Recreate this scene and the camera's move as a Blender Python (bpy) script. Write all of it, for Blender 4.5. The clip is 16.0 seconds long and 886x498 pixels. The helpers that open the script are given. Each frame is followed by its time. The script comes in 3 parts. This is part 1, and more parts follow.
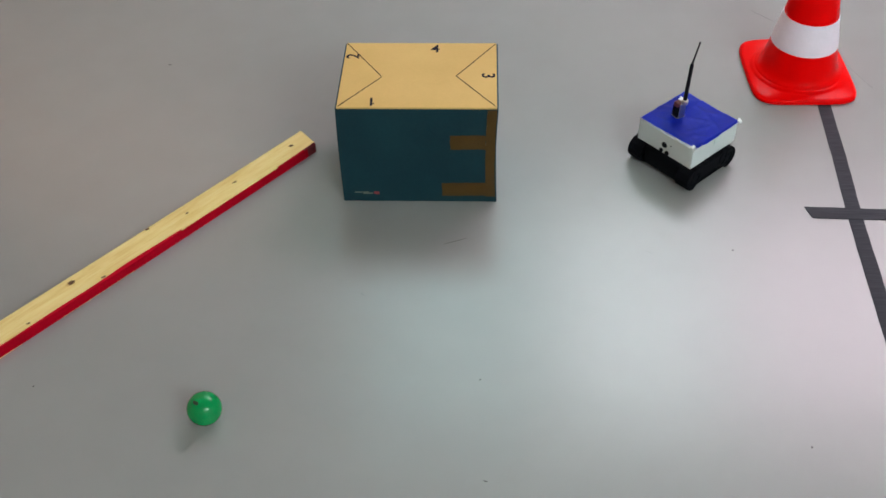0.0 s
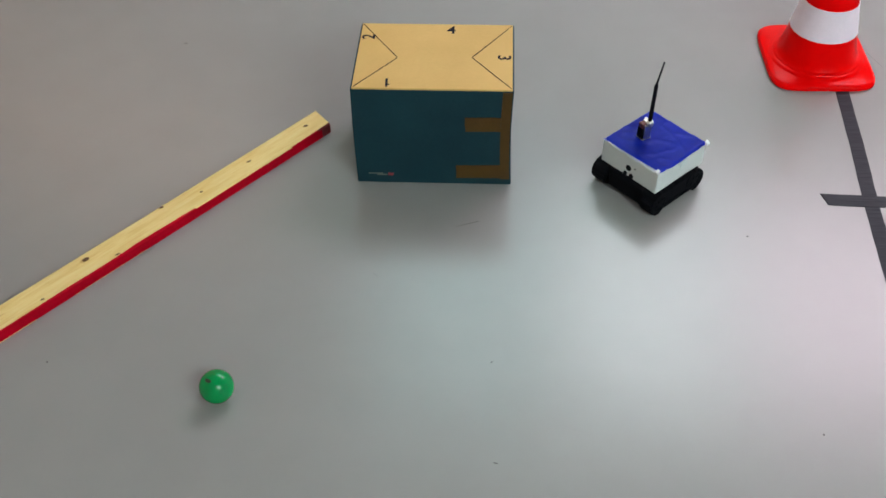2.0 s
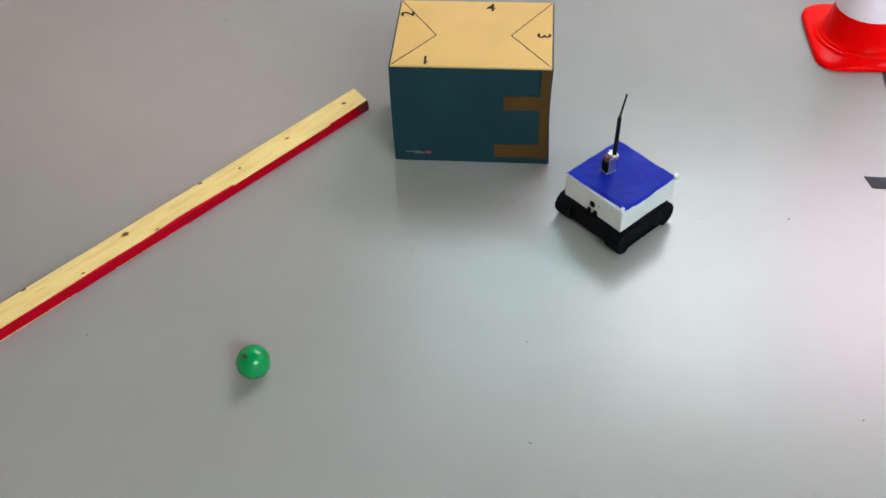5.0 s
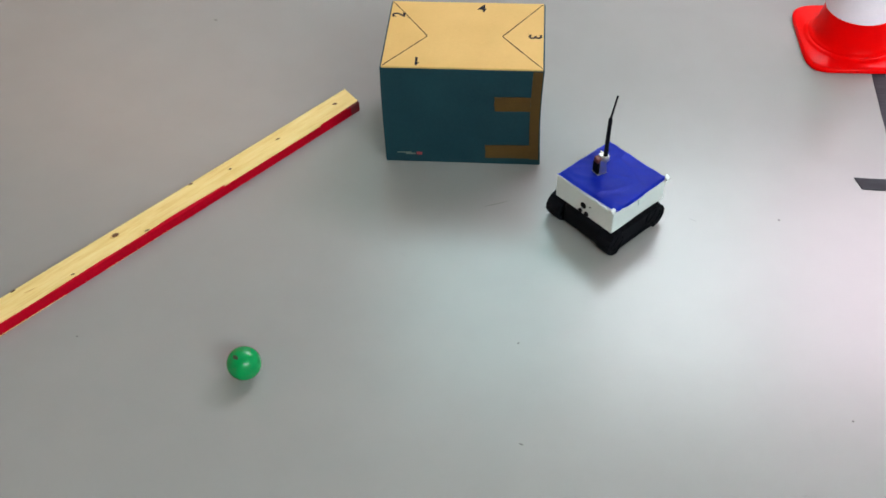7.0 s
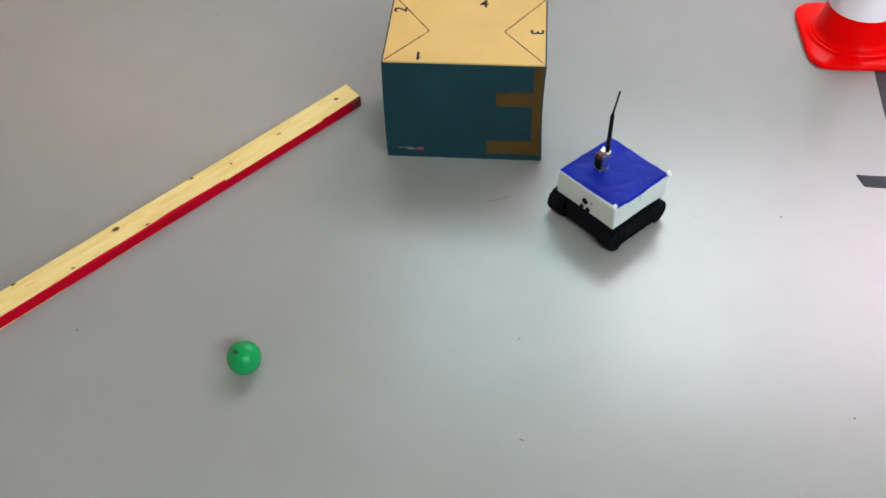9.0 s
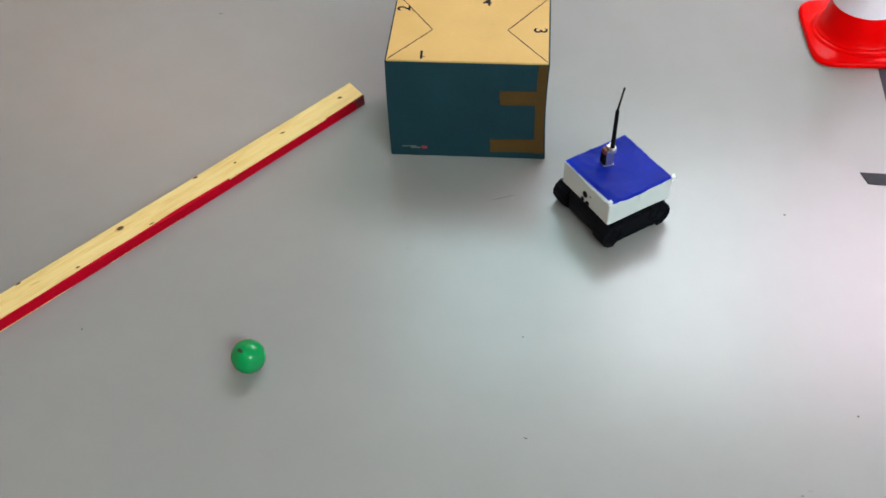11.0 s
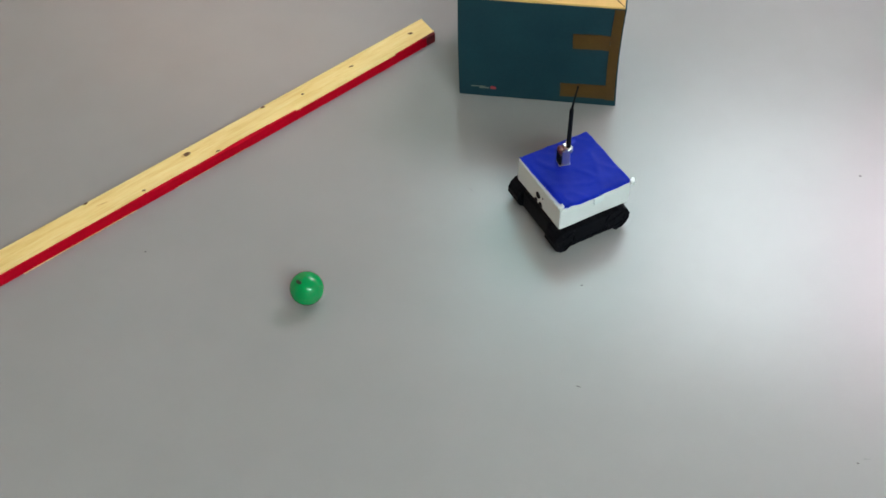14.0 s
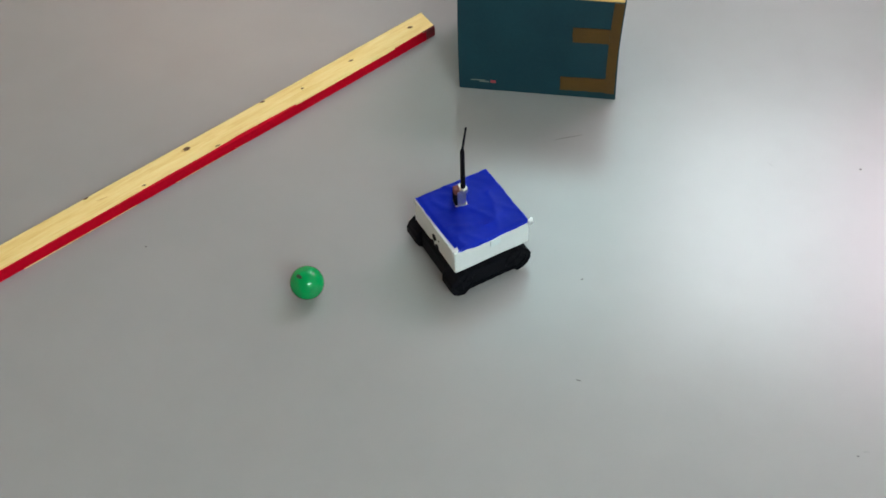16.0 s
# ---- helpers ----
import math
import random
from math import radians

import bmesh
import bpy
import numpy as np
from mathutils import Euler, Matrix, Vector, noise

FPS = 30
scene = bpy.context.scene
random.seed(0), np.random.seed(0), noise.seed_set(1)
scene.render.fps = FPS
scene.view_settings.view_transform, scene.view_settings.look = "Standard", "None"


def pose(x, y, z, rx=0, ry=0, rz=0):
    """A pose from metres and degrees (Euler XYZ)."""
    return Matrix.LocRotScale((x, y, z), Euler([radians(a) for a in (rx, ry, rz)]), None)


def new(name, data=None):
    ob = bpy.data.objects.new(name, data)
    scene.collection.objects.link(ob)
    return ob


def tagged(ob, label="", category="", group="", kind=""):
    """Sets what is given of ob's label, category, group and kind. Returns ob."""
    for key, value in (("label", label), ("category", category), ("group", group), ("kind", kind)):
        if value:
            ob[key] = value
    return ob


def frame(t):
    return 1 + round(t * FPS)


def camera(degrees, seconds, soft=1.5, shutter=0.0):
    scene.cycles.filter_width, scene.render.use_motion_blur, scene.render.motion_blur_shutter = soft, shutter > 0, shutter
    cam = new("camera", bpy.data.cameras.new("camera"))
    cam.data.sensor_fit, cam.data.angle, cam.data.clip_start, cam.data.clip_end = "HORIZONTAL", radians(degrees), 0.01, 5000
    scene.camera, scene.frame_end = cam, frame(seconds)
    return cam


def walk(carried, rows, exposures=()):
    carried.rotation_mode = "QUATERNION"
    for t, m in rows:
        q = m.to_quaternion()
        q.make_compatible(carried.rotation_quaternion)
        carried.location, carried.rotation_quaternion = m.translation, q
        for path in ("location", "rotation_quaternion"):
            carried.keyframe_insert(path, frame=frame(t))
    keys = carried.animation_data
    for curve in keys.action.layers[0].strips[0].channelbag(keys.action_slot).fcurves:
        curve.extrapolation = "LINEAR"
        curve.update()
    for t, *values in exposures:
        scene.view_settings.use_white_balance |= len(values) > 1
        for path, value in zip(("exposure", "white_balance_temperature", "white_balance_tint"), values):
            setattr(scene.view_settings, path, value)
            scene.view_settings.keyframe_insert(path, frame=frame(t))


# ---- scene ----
# Camera: held by hand at one spot, turning a little to the left and down, with a few jerks.
cam = camera(46.29, 16.0, soft=1.6)
PATH = [
    (0, 0.2311, -1.3339, 1.1790, 2.729, -44.153, -1.409),
    (0.5, 0.2316, -1.3332, 1.1785, 2.657, -44.299, -1.105),
    (1, 0.2310, -1.3337, 1.1782, 2.644, -44.181, -1.107),
    (1.5, 0.2291, -1.3349, 1.1773, 2.747, -44.407, -1.072),
    (2, 0.2294, -1.3349, 1.1757, 3.706, -45.025, -1.294),
    (2.5, 0.2296, -1.3361, 1.1750, 4.327, -45.101, -1.561),
    (3, 0.2296, -1.3355, 1.1741, 4.817, -45.200, -1.881),
    (3.5, 0.2294, -1.3363, 1.1733, 4.537, -45.067, -1.700),
    (3.7, 0.2288, -1.3356, 1.1728, 4.679, -45.098, -1.799),
    (3.8, 0.2286, -1.3352, 1.1725, 4.753, -45.198, -2.079),
    (4, 0.2280, -1.3345, 1.1720, 5.944, -45.341, -2.442),
    (4.2, 0.2275, -1.3345, 1.1724, 6.725, -45.730, -2.795),
    (6.5, 0.2279, -1.3308, 1.1733, 6.027, -46.260, -2.126),
    (7, 0.2270, -1.3309, 1.1742, 5.839, -46.156, -2.107),
    (7.5, 0.2272, -1.3311, 1.1737, 5.722, -46.130, -1.649),
    (8, 0.2279, -1.3318, 1.1725, 6.035, -46.197, -1.843),
    (8.5, 0.2276, -1.3322, 1.1713, 5.756, -46.125, -1.683),
    (9, 0.2269, -1.3321, 1.1685, 5.920, -46.239, -1.914),
    (11.5, 0.2275, -1.3321, 1.1713, 6.387, -46.463, -2.399),
    (11.7, 0.2272, -1.3315, 1.1706, 6.772, -46.881, -2.661),
    (11.8, 0.2270, -1.3313, 1.1702, 7.288, -47.076, -3.036),
    (12, 0.2267, -1.3307, 1.1695, 8.079, -47.681, -3.419),
    (12.2, 0.2265, -1.3294, 1.1690, 7.392, -48.015, -2.587),
    (12.3, 0.2265, -1.3287, 1.1687, 7.487, -48.236, -2.575),
    (12.5, 0.2263, -1.3274, 1.1682, 9.612, -48.307, -4.010),
    (12.6, 0.2259, -1.3269, 1.1674, 10.043, -48.386, -4.158),
    (12.7, 0.2256, -1.3264, 1.1667, 9.777, -48.293, -3.917),
    (12.8, 0.2252, -1.3260, 1.1659, 10.538, -48.388, -4.520),
    (12.9, 0.2249, -1.3255, 1.1652, 9.451, -49.136, -3.428),
    (13, 0.2245, -1.3250, 1.1644, 8.409, -49.632, -1.597),
    (13.1, 0.2243, -1.3252, 1.1644, 9.319, -49.717, -2.164),
    (13.2, 0.2241, -1.3254, 1.1644, 9.427, -49.737, -1.826),
    (13.3, 0.2239, -1.3255, 1.1645, 9.957, -49.746, -2.102),
    (13.5, 0.2235, -1.3259, 1.1645, 11.031, -49.650, -2.708),
    (14, 0.2242, -1.3261, 1.1633, 11.384, -49.430, -2.866),
    (14.5, 0.2267, -1.3267, 1.1636, 11.205, -49.457, -2.605),
    (15, 0.2253, -1.3278, 1.1633, 11.267, -49.620, -2.674),
    (15.5, 0.2247, -1.3273, 1.1637, 11.566, -49.716, -2.934),
    (16, 0.2251, -1.3257, 1.1643, 11.482, -49.783, -3.068),
]
# the film camera brightens its picture as the bright floor on one side leaves the view
EXPOSURES = [(0, -0.35), (2, -0.34), (3, -0.28), (3.5, -0.17), (4, -0.07), (6.5, 0.0), (9, 0.0), (12, 0.0), (14, -0.03), (16, -0.03)]
walk(cam, [(t, pose(x, y, z, 90 + pitch, 0, yaw) @ pose(0, 0, 0, 0, 0, roll)) for t, x, y, z, yaw, pitch, roll in PATH],
     exposures=EXPOSURES)

# ---- light: closed room lit by fluorescent ceiling fittings and two added panels ----
world = bpy.data.worlds.new("world")
scene.world = world
world.use_nodes = True
world.node_tree.nodes["Background"].inputs[0].default_value = (0.6, 0.65, 0.7, 1)
world.node_tree.nodes["Background"].inputs[1].default_value = 0.02
ADDED_DIM = 4.6
LAMP_COOL = 11.0
LAMP_WARM = 10.2
LAMP_REAR = 23.0
FILL_SIDE = 2.1


# ---- materials ----
class Mat:
    """A node material with a few short helpers."""

    def __init__(self, name, color=(0.5, 0.5, 0.5), rough=0.5, metal=0.0, spec=0.5):
        self.m = bpy.data.materials.new(name)
        self.m.use_nodes = True
        self.n, self.l = self.m.node_tree.nodes, self.m.node_tree.links
        self.b = self.n["Principled BSDF"]
        self.b.inputs["Base Color"].default_value = (*color, 1)
        self.b.inputs["Roughness"].default_value = rough
        self.b.inputs["Metallic"].default_value = metal
        self.b.inputs["Specular IOR Level"].default_value = spec
        self.coord = self.n.new("ShaderNodeTexCoord")

    def node(self, kind, **inputs):
        nd = self.n.new(kind)
        for k, v in inputs.items():
            nd.inputs[k].default_value = v
        return nd

    def noise(self, scale, detail=4.0, rough=0.55, stretch=(1, 1, 1), seed=0.0):
        mp = self.node("ShaderNodeMapping", Scale=stretch, Location=(seed, seed * 0.7, seed * 0.3))
        self.l.new(self.coord.outputs["Object"], mp.inputs[0])
        t = self.node("ShaderNodeTexNoise", Scale=scale, Detail=detail, Roughness=rough)
        self.l.new(mp.outputs[0], t.inputs["Vector"])
        return t.outputs["Fac"]

    def ramp(self, fac, stops):
        r = self.n.new("ShaderNodeValToRGB")
        el = r.color_ramp.elements
        while len(el) < len(stops):
            el.new(0.5)
        for e, (p, c) in zip(el, stops):
            e.position = p
            e.color = (*c, 1) if len(c) == 3 else c
        self.l.new(fac, r.inputs[0])
        return r.outputs[0]

    def mix(self, fac, a, b, mode="MIX"):
        x = self.n.new("ShaderNodeMix")
        x.data_type, x.blend_type = "RGBA", mode
        for sock, v in ((x.inputs[0], fac), (x.inputs[6], a), (x.inputs[7], b)):
            if isinstance(v, (int, float)):
                sock.default_value = v
            elif isinstance(v, tuple):
                sock.default_value = (*v, 1)
            else:
                self.l.new(v, sock)
        return x.outputs[2]

    def color(self, out):
        self.l.new(out, self.b.inputs["Base Color"])
        return self

    def rough(self, fac, lo, hi):
        mr = self.node("ShaderNodeMapRange")
        mr.inputs[3].default_value, mr.inputs[4].default_value = lo, hi
        self.l.new(fac, mr.inputs[0])
        self.l.new(mr.outputs[0], self.b.inputs["Roughness"])
        return self

    def bump(self, fac, strength, distance):
        bp = self.node("ShaderNodeBump", Strength=strength, Distance=distance)
        self.l.new(fac, bp.inputs["Height"])
        prev = self.b.inputs["Normal"]
        if prev.is_linked:
            self.l.new(prev.links[0].from_socket, bp.inputs["Normal"])
        self.l.new(bp.outputs[0], prev)
        return self


def lino():
    m = Mat("grey_lino", rough=0.3, spec=0.62)
    cloud = m.noise(1.7, 3.0, 0.5)
    blotch = m.noise(11.0, 4.0, 0.6, seed=6.0)
    fleck = m.noise(900.0, 2.0, 0.7, seed=3.0)
    smear = m.noise(5.0, 3.0, 0.5, (1, 1.6, 1), 8.0)
    base = m.ramp(cloud, [(0.3, (0.308, 0.292, 0.283)), (0.7, (0.330, 0.313, 0.303))])
    base = m.mix(0.10, base, m.ramp(fleck, [(0.35, (0.18, 0.172, 0.163)), (0.65, (0.39, 0.375, 0.355))]))
    base = m.mix(0.10, base, m.ramp(blotch, [(0.35, (0.235, 0.228, 0.218)), (0.65, (0.345, 0.333, 0.316))]))
    m.color(base).rough(smear, 0.23, 0.27)
    m.bump(m.noise(420.0, 2.0, 0.6, seed=5.0), 0.12, 0.0006)
    m.bump(m.noise(14.0, 3.0, 0.5, seed=2.0), 0.05, 0.002)
    return m.m


def plain(name, color, rough=0.6, scale=60.0, amount=0.12, metal=0.0, bump=0.1, depth=0.0008, spec=0.5):
    """A surface of one colour with two scales of uneven tone and fine relief."""
    m = Mat(name, color, rough, metal, spec)
    lo = tuple(c * (1 - amount) for c in color)
    hi = tuple(min(1.0, c * (1 + amount)) for c in color)
    fine, wide = m.noise(scale * 6, 3.0, seed=1.0), m.noise(scale * 0.5, 4.0, seed=4.0)
    col = m.mix(0.5, m.ramp(fine, [(0.35, lo), (0.65, hi)]), m.ramp(wide, [(0.3, lo), (0.7, hi)]))
    m.color(col).rough(wide, max(0.03, rough - 0.06), min(1.0, rough + 0.08))
    m.bump(fine, bump, depth)
    return m.m


def pine():
    m = Mat("pale_pine", rough=0.55, spec=0.35)
    grain = m.noise(30.0, 5.0, 0.6, (0.6, 9.0, 9.0))
    fine = m.noise(90.0, 3.0, 0.6, (0.5, 12.0, 12.0), 6.0)
    patch = m.noise(9.0, 3.0, 0.5, (0.7, 3.0, 3.0), 2.0)
    col = m.ramp(grain, [(0.30, (0.80, 0.52, 0.16)), (0.52, (0.92, 0.68, 0.26)), (0.72, (0.95, 0.75, 0.34))])
    col = m.mix(0.07, col, m.ramp(fine, [(0.4, (0.66, 0.41, 0.13)), (0.6, (0.92, 0.74, 0.38))]))
    col = m.mix(0.25, col, m.ramp(patch, [(0.35, (0.66, 0.43, 0.13)), (0.7, (0.90, 0.70, 0.34))]))
    m.color(col).rough(grain, 0.48, 0.65)
    m.bump(fine, 0.25, 0.0006)
    return m.m


def card():
    m = Mat("tan_board", rough=0.62, spec=0.3)
    fibre = m.noise(160.0, 3.0, 0.6, (1, 5, 1))
    wide = m.noise(7.0, 4.0, 0.55, seed=9.0)
    col = m.ramp(wide, [(0.3, (0.68, 0.41, 0.125)), (0.7, (0.78, 0.49, 0.165))])
    col = m.mix(0.12, col, m.ramp(fibre, [(0.4, (0.60, 0.37, 0.11)), (0.6, (0.82, 0.54, 0.20))]))
    m.color(col).bump(fibre, 0.1, 0.0004).bump(wide, 0.25, 0.004)
    return m.m


def teal():
    m = Mat("teal_print", rough=0.5, spec=0.2)
    wide, fine = m.noise(9.0, 4.0, 0.55, seed=3.0), m.noise(240.0, 3.0, seed=1.0)
    flute = m.noise(60.0, 2.0, 0.5, (8.0, 8.0, 0.15), 2.0)
    col = m.ramp(wide, [(0.3, (0.006, 0.030, 0.042)), (0.7, (0.009, 0.043, 0.056))])
    col = m.mix(0.07, col, m.ramp(fine, [(0.4, (0.007, 0.028, 0.040)), (0.62, (0.022, 0.075, 0.090))]))
    m.color(col).rough(wide, 0.45, 0.6)
    m.bump(flute, 0.1, 0.0005).bump(wide, 0.25, 0.004)
    return m.m


def blue_film():
    m = Mat("blue_film", rough=0.34, spec=0.16)
    wide, crease = m.noise(12.0, 2.0, 0.45, seed=5.0), m.noise(55.0, 3.0, 0.5, (1, 1.8, 1), 7.0)
    m.color(m.ramp(wide, [(0.3, (0.005, 0.022, 0.50)), (0.7, (0.009, 0.036, 0.64))]))
    m.rough(crease, 0.28, 0.44)
    m.bump(crease, 0.3, 0.0015)
    return m.m


def band_tape():
    m = Mat("charcoal_tape", rough=0.6, spec=0.2)
    wrinkle = m.noise(70.0, 3.0, 0.55, (0.25, 3.0, 1.0))
    wide = m.noise(12.0, 3.0, 0.5, seed=2.0)
    m.color(m.mix(0.4, m.ramp(wrinkle, [(0.35, (0.024, 0.023, 0.031)), (0.7, (0.048, 0.046, 0.056))]),
                  m.ramp(wide, [(0.3, (0.027, 0.026, 0.033)), (0.7, (0.042, 0.040, 0.048))])))
    m.bump(wrinkle, 0.5, 0.0012)
    return m.m


def glow(name, color, strength):
    m = Mat(name, (0.9, 0.9, 0.9), 0.5)
    m.b.inputs["Emission Color"].default_value = (*color, 1)
    m.b.inputs["Emission Strength"].default_value = strength
    return m.m


LINO = lino()
PAINT = plain("wall_paint", (0.55, 0.54, 0.51), 0.85, 4.0, 0.04, bump=0.2, depth=0.002)
# invented warm tint, its bounce browns the left side of the floor
WARM_BOUNCE = plain("warm_bounce_wall", (0.80, 0.52, 0.34), 0.85, 4.0, 0.04, bump=0.2, depth=0.002)
CEIL = plain("ceiling_paint", (0.70, 0.70, 0.68), 0.9, 4.0, 0.03, bump=0.2, depth=0.002)
PINE, CARD, TEAL, BLUE, TAPE = pine(), card(), teal(), blue_film(), band_tape()
RED_PAINT = plain("red_paint", (0.49, 0.001, 0.015), 0.55, 40.0, 0.15, bump=0.2, spec=0.05)
KNOT = plain("knot_wood", (0.11, 0.048, 0.013), 0.6, 300.0, 0.4)
GRIMY_RED = plain("grimy_red", (0.17, 0.006, 0.012), 0.7, 120.0, 0.4)
KNOT_RING = plain("tan_knot_ring", (0.70, 0.43, 0.14), 0.55, 300.0, 0.25)
INK = plain("ink", (0.014, 0.010, 0.016), 0.7, 200.0, 0.2, spec=0.15)
BROWN = plain("brown_tape", (0.080, 0.039, 0.007), 0.45, 60.0, 0.16, spec=0.25)
PEN = plain("brown_pen", (0.035, 0.020, 0.012), 0.7, 200.0, 0.4, spec=0.15)
LOGO_PALE = plain("pale_print", (0.13, 0.15, 0.12), 0.6, 300.0, 0.3)
LOGO_RED = plain("red_print", (0.36, 0.035, 0.045), 0.6, 300.0, 0.2)
CONE_RED = plain("red_plastic", (0.97, 0.0005, 0.001), 0.20, 25.0, 0.02, bump=0.05, spec=0.06)
CONE_WHITE = plain("white_sleeve", (0.96, 0.80, 0.89), 0.35, 80.0, 0.05, bump=0.15)
GREEN = plain("green_plastic", (0.0, 0.270, 0.066), 0.13, 50.0, 0.05, bump=0.03, spec=0.34)
DARK_HOLE = plain("dark_hole", (0.012, 0.030, 0.012), 0.9, 200.0, 0.2)
WHITE_CARD = plain("white_card", (0.66, 0.68, 0.66), 0.55, 70.0, 0.05, bump=0.2)
RUBBER = plain("black_rubber", (0.004, 0.004, 0.006), 0.8, 150.0, 0.3, bump=0.3, spec=0.10)
BLACK = plain("black_plastic", (0.004, 0.004, 0.006), 0.7, 150.0, 0.3, spec=0.10)
TAPE_CLEAR = plain("pale_tape", (0.72, 0.78, 0.77), 0.25, 90.0, 0.06)
STEEL = plain("bright_metal", (0.70, 0.66, 0.60), 0.34, 300.0, 0.1, metal=1.0)
RED_CAP = plain("dull_red_cap", (0.13, 0.028, 0.026), 0.5, 300.0, 0.25)
GRIME = plain("grime", (0.10, 0.09, 0.085), 0.7, 300.0, 0.3)
SCUFF = plain("scuff", (0.25, 0.24, 0.23), 0.6, 300.0, 0.25)
HOUSING = plain("enamelled_steel", (0.78, 0.78, 0.76), 0.4, 20.0, 0.03)
GLOW_ADDED_DIM = glow("added_dim_tube", (0.58, 1.0, 1.04), ADDED_DIM)
GLOW_COOL = glow("cool_tube", (0.90, 1.0, 1.06), LAMP_COOL)
GLOW_REAR = glow("neutral_tube", (0.80, 0.995, 1.03), LAMP_REAR)
# amber glow of the fill panel added on the left
GLOW_SIDE_FILL = glow("amber_fill", (1.0, 0.56, 0.36), FILL_SIDE)
GLOW_WARM = glow("rosy_tube", (1.0, 0.78, 0.94), LAMP_WARM)


# ---- mesh helpers ----
def part(name, bm, material, parent=None, label="", at=None, smooth=False):
    me = bpy.data.meshes.new(name)
    bmesh.ops.recalc_face_normals(bm, faces=bm.faces[:])
    bm.to_mesh(me)
    bm.free()
    for mt in (material if isinstance(material, (list, tuple)) else [material]):
        me.materials.append(mt)
    if smooth:
        for p in me.polygons:
            p.use_smooth = True
        me.set_sharp_from_angle(angle=radians(38))
    ob = new(name, me)
    if parent:
        ob.parent = parent
    if at is not None:
        ob.matrix_basis = at
    if label:
        tagged(ob, label)
    return ob


def thing(name, label, category, m=None, group="", kind=""):
    ob = tagged(new(name), label, category, group, kind)
    ob.empty_display_size = 0.05
    if m is not None:
        ob.matrix_basis = m
    return ob


def box(x0, y0, z0, x1, y1, z1, bevel=0.0, segs=2, bm=None):
    bm = bm or bmesh.new()
    r = bmesh.ops.create_cube(bm, size=1.0)
    for v in r["verts"]:
        v.co = Vector(((x0 + x1) / 2 + v.co.x * (x1 - x0), (y0 + y1) / 2 + v.co.y * (y1 - y0), (z0 + z1) / 2 + v.co.z * (z1 - z0)))
    if bevel:
        es = list({e for v in r["verts"] for e in v.link_edges})
        bmesh.ops.bevel(bm, geom=es, offset=bevel, segments=segs, affect="EDGES", profile=0.5)
    return bm


def lathe(profile, n=48, bm=None, close=False):
    """Turns (radius, height) pairs round the z axis."""
    bm = bm or bmesh.new()
    rings = []
    for r, z in profile:
        if r < 1e-6:
            rings.append([bm.verts.new((0, 0, z))])
        else:
            rings.append([bm.verts.new((r * math.cos(a), r * math.sin(a), z)) for a in (2 * math.pi * i / n for i in range(n))])
    for a, b in zip(rings, rings[1:]):
        for i in range(n):
            j = (i + 1) % n
            q = [a[i % len(a)], a[j % len(a)], b[j % len(b)], b[i % len(b)]]
            q = list(dict.fromkeys(q))
            if len(q) > 2:
                bm.faces.new(q)
    return bm


def strip_between(p, q, width, z0, z1, wobble=0.0, steps=14, taper=0.0):
    """A thin laid strip from p to q with slightly uneven sides."""
    p, q = Vector(p), Vector(q)
    d = (q - p).normalized()
    s = Vector((-d.y, d.x))
    bm = bmesh.new()
    rows = []
    for i in range(steps + 1):
        f = i / steps
        c = p.lerp(q, f)
        w = width * (1 - taper * abs(2 * f - 1)) / 2
        a = c + s * (w + random.uniform(-wobble, wobble))
        b = c - s * (w + random.uniform(-wobble, wobble))
        rows.append([bm.verts.new((*a, z0)), bm.verts.new((*a, z1)), bm.verts.new((*b, z1)), bm.verts.new((*b, z0))])
    for a, b in zip(rows, rows[1:]):
        for i in range(3):
            bm.faces.new((a[i], a[i + 1], b[i + 1], b[i]))
    bm.faces.new(rows[0])
    bm.faces.new(rows[-1])
    return bm


def blob(rx, ry, h, n=10, rough=0.15):
    """A low uneven spot with a rounded top."""
    bm = bmesh.new()
    rim = [1 + random.uniform(-rough, rough) for _ in range(n)]
    low = [bm.verts.new((rx * k * math.cos(2 * math.pi * i / n), ry * k * math.sin(2 * math.pi * i / n), -0.0004)) for i, k in enumerate(rim)]
    top = [bm.verts.new((v.co.x * 0.8, v.co.y * 0.8, h)) for v in low]
    for i in range(n):
        j = (i + 1) % n
        bm.faces.new((low[i], low[j], top[j], top[i]))
    bm.faces.new(top)
    return bm


# ---- the room ----
X0, X1, Y0, Y1, H = -2.5, 4.2, -4.2, 3.8, 2.75
tagged(part("floor", box(X0, Y0, -0.05, X1, Y1, 0.0), LINO), "smooth grey sheet flooring with small scuffs", "floor", kind="structure")
tagged(part("ceiling", box(X0, Y0, H, X1, Y1, H + 0.1), CEIL), "plain white painted ceiling", "ceiling", kind="structure")
# walls stay out of view; the west one is tinted for its bounce
for nm, b in (("wall_north", (X0, Y1, 0, X1, Y1 + 0.12, H)), ("wall_south", (X0, Y0 - 0.12, 0, X1, Y0, H)),
              ("wall_east", (X1, Y0 - 0.12, 0, X1 + 0.12, Y1 + 0.12, H)), ("wall_west", (X0 - 0.12, Y0 - 0.12, 0, X0, Y1 + 0.12, H))):
    tagged(part(nm, box(*b), WARM_BOUNCE if nm == "wall_west" else PAINT), "unseen plain wall, tinted warm to bounce brown onto the floor" if nm == "wall_west" else "plain grey painted wall", "wall", kind="structure")


